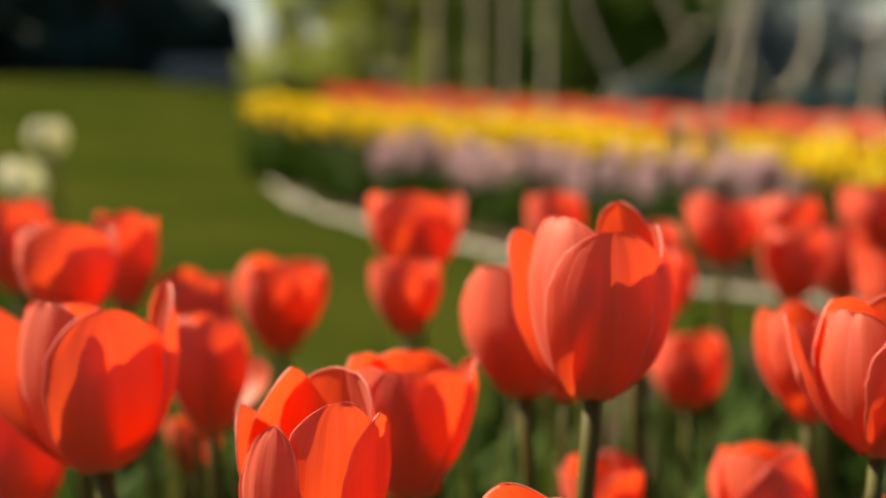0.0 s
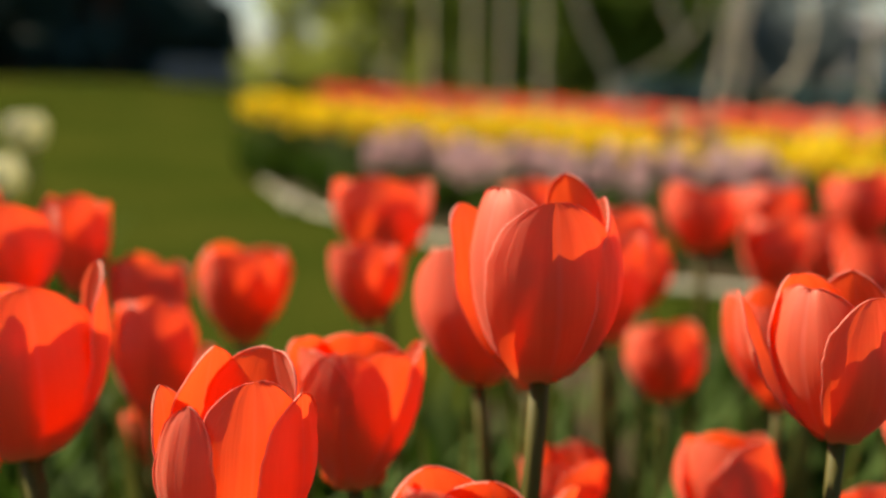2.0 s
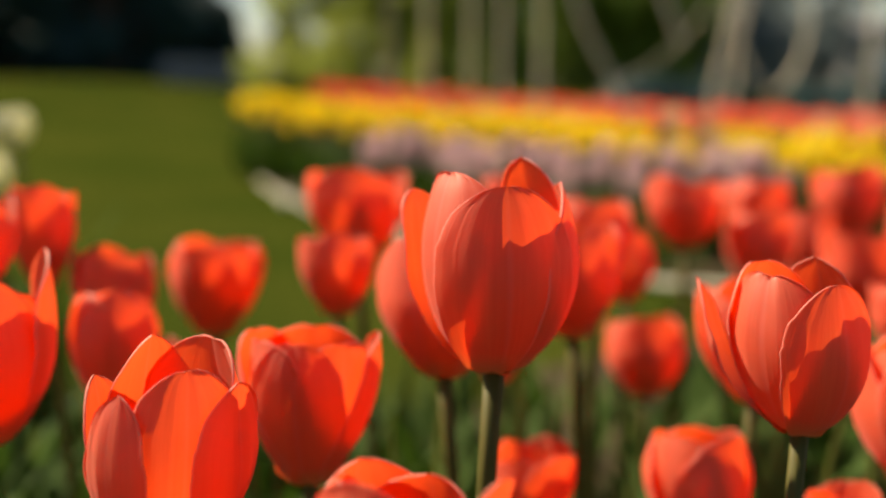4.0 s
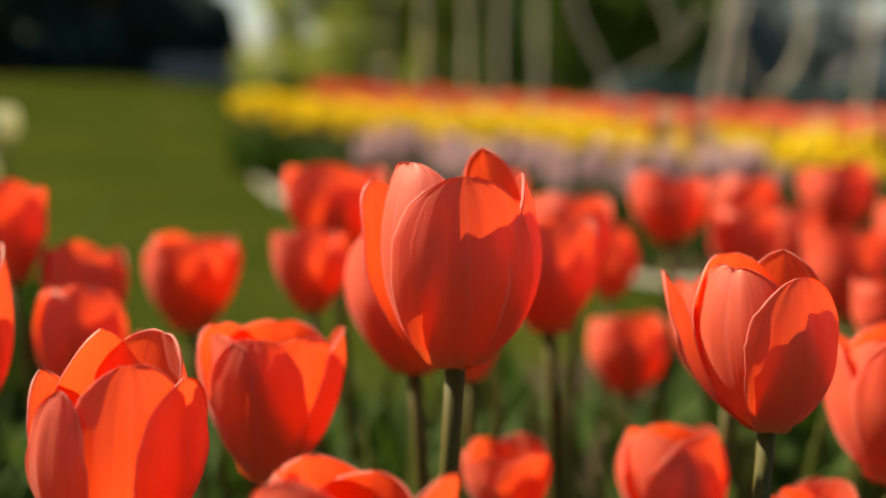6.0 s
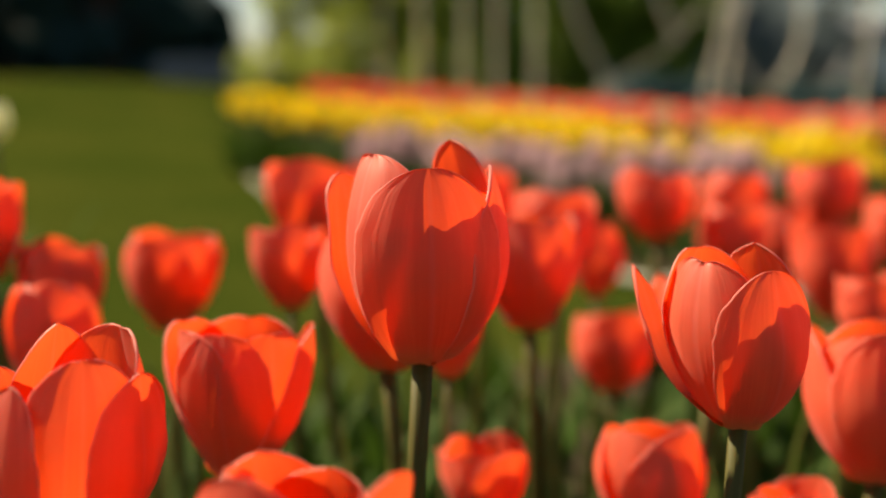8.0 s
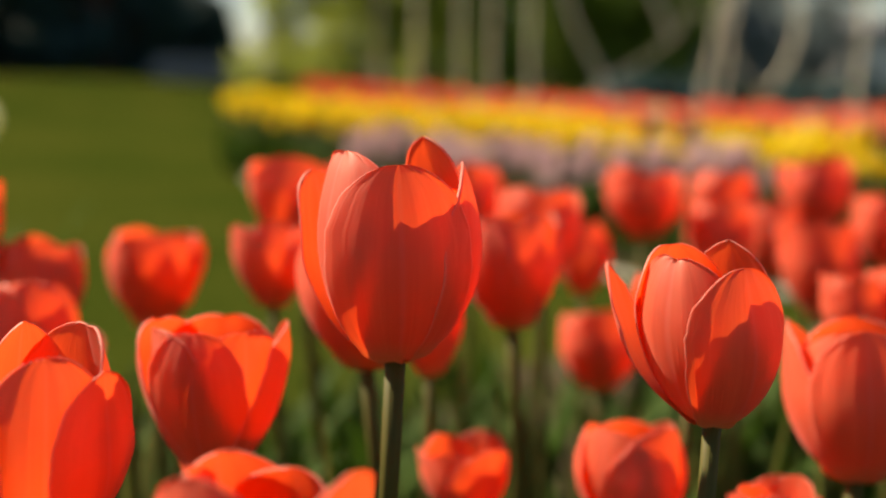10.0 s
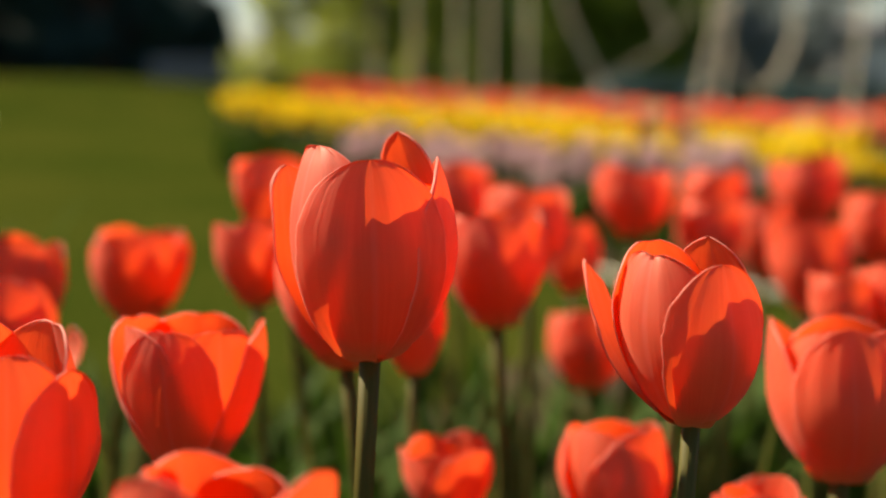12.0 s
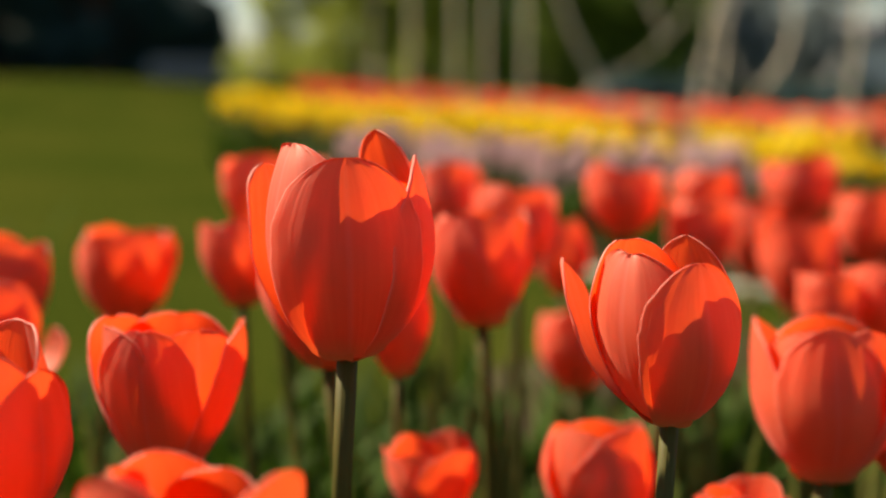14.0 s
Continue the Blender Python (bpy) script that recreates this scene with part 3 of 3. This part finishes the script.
def plant_row(kinds, line, count, depth, seed):
    """Copies of the given kinds, scattered about a bent line."""
    rng = random.Random(seed)
    for k in range(count):
        p = along(line, (k + rng.uniform(0.1, 0.9)) / count)
        scale = rng.uniform(0.86, 1.12)
        m = pose(p.x + rng.uniform(-0.03, 0.03), p.y + rng.uniform(-0.5, 0.5) * depth, 0.03, rng.uniform(-6, 6), rng.uniform(-6, 6), rng.uniform(0, 360))
        copy_thing(rng.choice(kinds), m).scale = (scale, scale, scale * p.z)


def drop(kinds):
    for thing in kinds:
        for ob in (*thing.children_recursive, thing):
            bpy.data.objects.remove(ob)


yellows = [far_tulip(YELLOW, 0.056, 0.026, 0.9, 0.275 + 0.02 * k, "bright yellow tulip on a green stem", "tulip", "yellow tulips of the far bed", 60 + k) for k in range(3)]
reds = [far_tulip(FAR_RED, 0.056, 0.027, 0.9, 0.335 + 0.015 * k, "coral-red tulip on a green stem", "tulip", "coral-red tulips of the far bed", 70 + k) for k in range(3)]
creams = [far_tulip(CREAM, 0.066, 0.034, 0.95, 0.34, "pale peach tulip on a green stem", "tulip", "pale peach tulips of the far bed", 80)]
mauves = [hyacinth(90 + k) for k in range(3)]
# lines of the far bed: across, ahead, height of the plants
yellow_line = [(-1.0, 5.3, 1.07), (-0.475, 4.7, 0.95), (-0.06, 4.2, 0.87), (0.39, 3.8, 0.84), (0.67, 3.55, 0.80)]
red_line = [(-0.70, 6.0, 1.08), (-0.10, 5.6, 0.97), (0.48, 5.0, 0.85), (0.95, 4.5, 0.79), (1.31, 4.0, 0.76), (1.60, 3.6, 0.74), (1.84, 3.3, 0.74)]
plant_row(yellows, yellow_line, 130, 1.0, 1)
plant_row(yellows, [(0.60, 3.5, 0.80), (0.97, 3.2, 0.78), (1.3, 3.05, 0.79)], 64, 0.5, 2)
plant_row(yellows, [(0.92, 2.47, 0.82), (1.08, 2.45, 0.82), (1.45, 2.45, 0.82)], 34, 0.30, 3)
plant_row(reds, red_line, 96, 0.7, 4)
plant_row(creams, red_line[1:], 26, 0.7, 5)
plant_row(creams, [(0.62, 3.2, 0.86), (0.95, 3.0, 0.86)], 2, 0.3, 6)
plant_row(mauves, [(-0.26, 3.95, 1.0), (0.16, 3.5, 0.92), (0.5, 3.1, 0.92)], 32, 0.3, 7)
plant_row(mauves, [(0.56, 2.98, 0.93), (0.8, 2.9, 0.95), (1.0, 2.76, 0.92)], 17, 0.2, 8)


def mass(name, kinds, line, count, depth, seed, label, lift=0.03):
    """The blooms past those that one could count, standing farther back in the bed, in one mesh."""
    rng, bm = random.Random(seed), bmesh.new()
    blooms = [next(c for c in k.children if c.name.startswith("bloom")) for k in kinds]
    for k in range(count):
        b = rng.choice(blooms)
        p = along(line, (k + rng.random()) / count)
        first = len(bm.verts)
        bm.from_mesh(b.data)
        bm.verts.ensure_lookup_table()
        m = pose(p.x, p.y + rng.uniform(-0.5, 0.5) * depth, b.location.z * p.z + lift + rng.uniform(-0.03, 0.02), rng.uniform(-8, 8), rng.uniform(-8, 8), rng.uniform(0, 360))
        bmesh.ops.transform(bm, matrix=m, verts=bm.verts[first:])
    return tagged(part(name, bm, b.data.materials[0]), label, "tulips", kind="stuff")


mass("yellow_tulips", yellows, [(-0.95, 5.75, 1.07), (-0.4, 5.1, 0.96), (0.0, 4.6, 0.87), (0.45, 4.2, 0.85), (0.75, 3.95, 0.81)], 170, 0.8, 11, "bright yellow tulip blooms massed in the far bed")
mass("coral_red_tulips", reds, [(-0.75, 6.8, 1.06), (0.0, 6.25, 0.96), (0.6, 5.6, 0.85), (1.12, 5.1, 0.79), (1.55, 4.6, 0.77), (2.05, 4.1, 0.75)], 260, 0.9, 12, "coral-red tulip blooms massed in the far bed", 0.03)
drop(yellows + reds + creams + mauves)


def foliage(name, spots, seed, label, mat=LEAF, length=(0.15, 0.26), width=(0.025, 0.045), rise=(66, 85), droop=(20, 70)):
    """Flowerless leaf clumps scattered over the given spots, in one mesh."""
    rng, bm = random.Random(seed), bmesh.new()
    for x, y, reach, count in spots:
        for k in range(count):
            px, py = x + rng.gauss(0, reach), y + rng.gauss(0, reach)
            for q in range(3):
                rows = leaf_rows(rng.uniform(*length), rng.uniform(*width), rng.uniform(0, 6.3), rng.uniform(*rise), rng.uniform(*droop), rng, 2, 5)
                sheet(bm, [[(a + px, b + py, c + 0.02) for a, b, c in row] for row in rows])
    return tagged(part(name, bm, mat), label, "leaves", kind="stuff")


foliage("tulip_leaves", [(-0.62, 4.95, 0.12, 40), (-0.25, 4.3, 0.15, 60), (0.05, 3.8, 0.14, 50), (0.4, 3.35, 0.13, 50), (0.72, 2.8, 0.15, 60), (1.05, 2.45, 0.12, 40), (0.95, 3.4, 0.15, 50), (1.35, 3.3, 0.15, 40)], 21, "dense green tulip leaves of the far bed")
foliage("tulip_leaves", [(-0.2, 0.6, 0.12, 18), (0.05, 0.75, 0.12, 14), (0.2, 0.9, 0.13, 20), (0.4, 0.95, 0.15, 34), (0.3, 0.65, 0.1, 14), (0.1, 0.5, 0.08, 6), (-0.1, 0.45, 0.08, 6), (-0.32, 0.72, 0.10, 24), (-0.2, 0.85, 0.11, 22), (-0.1, 0.72, 0.08, 12)], 22, "green tulip leaves of the near bed")
foliage("tulip_leaves", [(0.03, 0.56, 0.03, 3), (0.11, 0.62, 0.04, 4), (0.19, 0.60, 0.04, 4), (0.27, 0.62, 0.05, 4), (-0.06, 0.58, 0.04, 3), (-0.17, 0.60, 0.04, 3), (0.33, 0.55, 0.04, 3)], 23, "upright olive-green tulip leaves of the near bed", OLIVE_LEAF, (0.23, 0.32), (0.016, 0.026), (83, 89), (4, 22))

# white tulips beside the lawn
whites = [far_tulip(WHITE, 0.056, 0.028, 0.7, 0.385, "creamy white tulip on a green stem", "tulip", "white tulips beside the lawn", 95)]
for x, y, z in ((-0.555, 1.50, 0.004), (-0.635, 1.50, -0.058), (-0.585, 1.46, -0.064), (-0.680, 1.53, -0.060)):
    copy_thing(whites[0], pose(x, y, z, 3, 4, x * 900))
drop(whites)

# ---- white metal garden frame behind the far bed ----
frame_thing = empty("trellis", 0.0, 6.8, 0.0)
tagged(frame_thing, "white-painted metal garden trellis of straight and scrolled bars", "trellis")


def bar(name, points, radius=0.0135):
    """A smooth round bar through points given as x and z in the trellis's plane."""
    pts = []
    for i in range(len(points) - 1):
        p0, p1, p2, p3 = (Vector(points[min(max(i + k - 1, 0), len(points) - 1)]) for k in range(4))
        for s in range(6):
            t = s / 6
            pts.append(0.5 * (2 * p1 + (p2 - p0) * t + (2 * p0 - 5 * p1 + 4 * p2 - p3) * t * t + (3 * p1 - p0 - 3 * p2 + p3) * t ** 3))
    pts.append(Vector(points[-1]))
    bm = bmesh.new()
    tube(bm, [(p.x, 0, p.y) for p in pts], [radius] * len(pts), 8)
    return part(name, bm, PAINT, frame_thing)

bar("upright", [(-0.32, 0.0), (-0.31, 0.9), (-0.27, 2.0)], 0.007)
bar("upright", [(-0.06, 0.0), (-0.06, 0.9), (-0.06, 2.0)])
bar("upright", [(0.23, 0.0), (0.23, 0.9), (0.23, 2.0)])
bar("upright", [(0.44, 0.0), (0.44, 0.9), (0.44, 2.0)])
bar("upright", [(0.70, 0.0), (0.70, 0.9), (0.70, 2.0)])
bar("scroll", [(0.80, 1.49), (0.88, 1.17), (0.99, 0.87), (1.10, 0.65), (1.21, 0.42), (1.25, 0.08)])
bar("scroll", [(1.32, 1.49), (1.45, 1.17), (1.57, 0.91), (1.63, 0.76)])
bar("scroll", [(1.81, 1.02), (1.63, 0.76), (1.39, 0.59), (1.15, 0.44), (0.98, 0.24)], 0.0045)
bar("scroll", [(2.09, 1.38), (1.96, 0.98), (1.92, 0.72), (1.86, 0.42), (1.82, 0.01)])
bar("scroll", [(2.03, 1.49), (1.98, 1.17), (1.99, 0.87), (2.09, 0.61), (2.24, 0.45), (2.38, 0.54), (2.47, 0.80), (2.44, 1.09), (2.29, 1.42)])
bar("scroll", [(2.82, 1.35), (2.90, 0.98), (2.91, 0.69), (2.89, 0.42), (2.87, 0.08)])
bar("scroll", [(2.24, 0.45), (2.25, 0.27), (2.28, 0.01)], 0.006)
bar("scroll", [(3.30, 1.35), (3.36, 0.98), (3.34, 0.69), (3.30, 0.08)], 0.010)
bar("scroll", [(2.08, 1.45), (2.05, 0.98), (2.01, 0.60), (1.97, 0.04)], 0.012)

# ---- distance: trees, wall, house ----
def leaf_cloud(name, mat, blobs, count, size, seed, parent):
    """Many small bent leaves scattered over uneven clumps: a crown with gaps."""
    rng = np.random.default_rng(seed)
    weights = np.array([b[3] ** 2 for b in blobs])
    pick = rng.choice(len(blobs), count, p=weights / weights.sum())
    blob = np.array(blobs)[pick]
    d = rng.normal(size=(count, 3))
    d /= np.linalg.norm(d, axis=1)[:, None]
    centre = blob[:, :3] + d * (blob[:, 3] * rng.uniform(0.35, 1.05, count))[:, None] * np.array([1, 1, 0.8])
    a = rng.normal(size=(count, 3))
    a /= np.linalg.norm(a, axis=1)[:, None]
    b = np.cross(a, rng.normal(size=(count, 3)))
    b /= np.linalg.norm(b, axis=1)[:, None]
    s = size * rng.uniform(0.6, 1.4, count)[:, None]
    quad = np.stack([centre - a * s, centre - b * s * 0.5, centre + a * s, centre + b * s * 0.5], 1).reshape(-1, 3)
    faces = np.arange(count * 4).reshape(-1, 4)
    return flat_mesh(name, quad.tolist(), faces.tolist(), mat, parent)


def tree(x, y, tall, spread, low, mat, count, size, seed, label, trunk=0.18):
    """A tree: tapered trunk, limbs, and a crown of leaves from the height low upward."""
    rng = random.Random(seed)
    thing = tagged(empty("tree", x, y, land(x, y)), label, "tree")
    bm = bmesh.new()
    bend = rng.uniform(-0.3, 0.3)
    spine = [(bend * (i / 6) ** 2, 0.1 * math.sin(i), tall * 0.9 * i / 6) for i in range(7)]
    tube(bm, [(0, 0, -0.2)] + spine, [trunk * 1.35] + [trunk * (1 - 0.8 * i / 6) for i in range(7)], 9)
    part("trunk", bm, BARK, thing)
    blobs = []
    for k in range(22):
        s = (k + rng.random()) / 22
        h = low + (tall - low) * s
        reach = spread * math.sin(math.pi * (0.22 + 0.72 * s)) * rng.uniform(0.35, 1.0)
        a = rng.uniform(0, 6.3)
        tipp = Vector((reach * math.cos(a), reach * math.sin(a), h))
        root = Vector(spine[min(int(s * 5), 5)])
        blobs.append((*tipp, spread * rng.uniform(0.25, 0.42)))
        if k % 3 == 0:
            bm = bmesh.new()
            mid = root.lerp(tipp, 0.5) + Vector((0, 0, 0.15 * spread))
            tube(bm, [root, mid, tipp], [trunk * 0.4, trunk * 0.25, trunk * 0.08], 6)
            part("limb", bm, BARK, thing)
    leaf_cloud("crown", mat, blobs, count, size, seed, thing)
    return thing


def bush(x, y, tall, spread, mat, count, size, seed, label):
    """A shrub: a few stems and leaf clumps down to the ground."""
    rng = random.Random(seed)
    thing = tagged(empty("shrub", x, y, land(x, y)), label, "shrub")
    blobs = []
    for k in range(16):
        a, q = rng.uniform(0, 6.3), rng.uniform(0.0, 0.8) * spread
        h = rng.uniform(0.15, 0.85) * tall
        blobs.append((q * math.cos(a), q * math.sin(a), h, rng.uniform(0.28, 0.45) * spread))
        if k % 4 == 0:
            bm = bmesh.new()
            tube(bm, [(0.05 * k / 4, 0, -0.1), (q * math.cos(a) * 0.5, q * math.sin(a) * 0.5, h * 0.6), blobs[-1][:3]], [0.05, 0.035, 0.012], 6)
            part("branch", bm, BARK, thing)
    leaf_cloud("crown", mat, blobs, count, size, seed, thing)
    return thing


tree(-10.75, 33.0, 10.0, 3.6, 0.8, NEEDLES, 14000, 0.16, 31, "dark conifer with low boughs behind the lawn", 0.32)
tree(-14.2, 34.0, 11.0, 3.0, 1.0, NEEDLES, 14000, 0.16, 32, "dark conifer with low boughs behind the lawn", 0.3)
tree(-16.8, 31.0, 9.0, 3.2, 0.6, NEEDLES, 12000, 0.16, 33, "dark conifer with low boughs behind the lawn", 0.3)
for k, (x, y, tall, spread) in enumerate(((-17.5, 37.0, 3.4, 2.2), (-15.0, 38.0, 3.6, 2.2), (-12.6, 37.0, 3.4, 2.2), (-10.4, 38.0, 3.2, 2.0), (-8.7, 39.0, 3.0, 1.7), (-20.0, 36.0, 3.4, 2.2), (-10.9, 34.0, 2.2, 1.5), (-8.1, 40.0, 0.9, 0.6), (-7.95, 37.0, 3.6, 0.7), (-11.3, 34.5, 4.6, 1.8), (-15.2, 35.5, 4.6, 2.0), (-14.6, 39.5, 4.8, 2.2), (-16.6, 39.0, 4.8, 2.2), (-18.6, 42.0, 2.6, 2.4), (-16.0, 42.0, 2.4, 2.4), (-13.6, 42.0, 2.4, 2.4), (-11.2, 43.0, 2.2, 2.2))):
    bush(x, y, tall, spread, NEEDLES, 9000, 0.14, 34 + k, "dark evergreen shrub in the shade of conifers")
for k, (x, y, tall, spread) in enumerate(((-2.95, 20.0, 3.0, 1.1), (-1.9, 19.0, 3.2, 1.2), (-0.9, 19.5, 3.4, 1.3), (0.0, 21.0, 3.6, 1.3))):
    bush(x, y, tall, spread, SPRING_LEAF, (2400, 5000, 6000, 6000)[k], 0.06, 44 + k, "yellow-green shrub in fresh spring leaf")
for k, (x, y, tall, spread) in enumerate(((1.2, 23.0, 4.0, 1.9), (2.6, 24.0, 4.2, 2.0), (4.4, 24.0, 4.0, 2.0), (5.8, 25.0, 4.0, 1.6))):
    bush(x, y, tall, spread, SHADE_LEAF, 8000, 0.09, 50 + k, "deep green shrub behind the trellis")
for k, (x, y, tall, spread) in enumerate(((1.7, 8.9, 0.5, 0.5), (2.5, 8.7, 0.48, 0.55), (3.3, 8.3, 0.46, 0.5), (4.1, 8.0, 0.44, 0.5), (4.9, 7.8, 0.44, 0.5))):
    bush(x, y, tall, spread, NEEDLES, 2500, 0.04, 80 + k, "low dark green shrub behind the flower bed")
tree(3.0, 29.0, 8.0, 3.5, 1.2, SHADE_LEAF, 12000, 0.13, 56, "broad green tree behind the trellis")
for k, (x, y, tall, spread) in enumerate(((8.2, 28.0, 3.4, 1.6), (9.6, 30.0, 3.8, 1.9), (11.6, 32.0, 3.4, 1.8), (13.6, 35.0, 3.2, 1.6))):
    bush(x, y, tall * 0.9, spread, BLUE_LEAF, 3200, 0.10, 60 + k, "blue-green shrub behind the flower bed")
tree(9.5, 36.0, 9.0, 3.0, 1.6, BLUE_LEAF, 3800, 0.15, 66, "blue-green tree behind the flower bed")
tree(14.6, 38.0, 10.0, 3.4, 3.9, BLUE_LEAF, 12000, 0.15, 67, "blue-green tree behind the flower bed")


def far_woods(runs, seed):
    """A distant belt of woods as one mass of leaf clumps."""
    rng = random.Random(seed)
    blobs = []
    for x0, x1, y, tall in runs:
        n = int((x1 - x0) / 1.3)
        for k in range(n):
            for q in range(3):
                blobs.append((x0 + (k + rng.random()) * 1.3, y + rng.uniform(-3, 3), tall * rng.uniform(0.03, 0.95), rng.uniform(0.9, 1.9)))
    return tagged(leaf_cloud("far_woods", BLUE_LEAF, blobs, 90000, 0.36, seed, None), "dark belt of distant woods beyond the lawn", "woods", kind="stuff")


far_woods([(-60, -16.8, 90, 14.0), (-17.5, -13.5, 92, 0.3), (-14.4, 24, 90, 8.5), (24, 60, 92, 7.0)], 77)

# low grey wall and pale garden house
wall = tagged(empty("garden_wall", -7.3, 31.0, land(-7.3, 31.0) - 0.05), "low grey stone garden wall beyond the lawn", "wall")
wrng = random.Random(5)
for course in range(3):
    x = -1.2 - 0.2 * (course % 2)
    while x < 1.4:
        width = wrng.uniform(0.4, 0.7)
        bm = bmesh.new()
        bmesh.ops.create_cube(bm, size=1.0)
        bmesh.ops.scale(bm, vec=(width - 0.02, 0.38 + wrng.uniform(-0.02, 0.02), 0.25), verts=bm.verts)
        bmesh.ops.bevel(bm, geom=bm.edges[:], offset=0.02, segments=1, affect="EDGES")
        bmesh.ops.translate(bm, vec=(x + width / 2, 0, 0.13 + 0.265 * course), verts=bm.verts)
        part("stone", bm, STONE, wall)
        x += width


def block(name, size, place, mat, parent):
    bm = bmesh.new()
    bmesh.ops.create_cube(bm, size=1.0)
    bmesh.ops.scale(bm, vec=size, verts=bm.verts)
    bmesh.ops.bevel(bm, geom=bm.edges[:], offset=0.02, segments=1, affect="EDGES")
    bmesh.ops.translate(bm, vec=place, verts=bm.verts)
    return part(name, bm, mat, parent)


house = tagged(empty("garden_house", 26.6, 62.0, 0.0), "pale plastered garden house beyond the shrubs", "house")
block("wall", (5.0, 4.0, 2.9), (0, 0, 1.45), PLASTER, house)
bm = bmesh.new()
ridge = [bm.verts.new(p) for p in ((-2.8, -2.4, 2.9), (2.8, -2.4, 2.9), (2.8, 2.4, 2.9), (-2.8, 2.4, 2.9), (-2.8, 0, 4.4), (2.8, 0, 4.4))]
for f in ((0, 1, 5, 4), (2, 3, 4, 5), (0, 4, 3), (1, 2, 5), (3, 2, 1, 0)):
    bm.faces.new([ridge[i] for i in f])
part("roof", bm, ROOF, house)
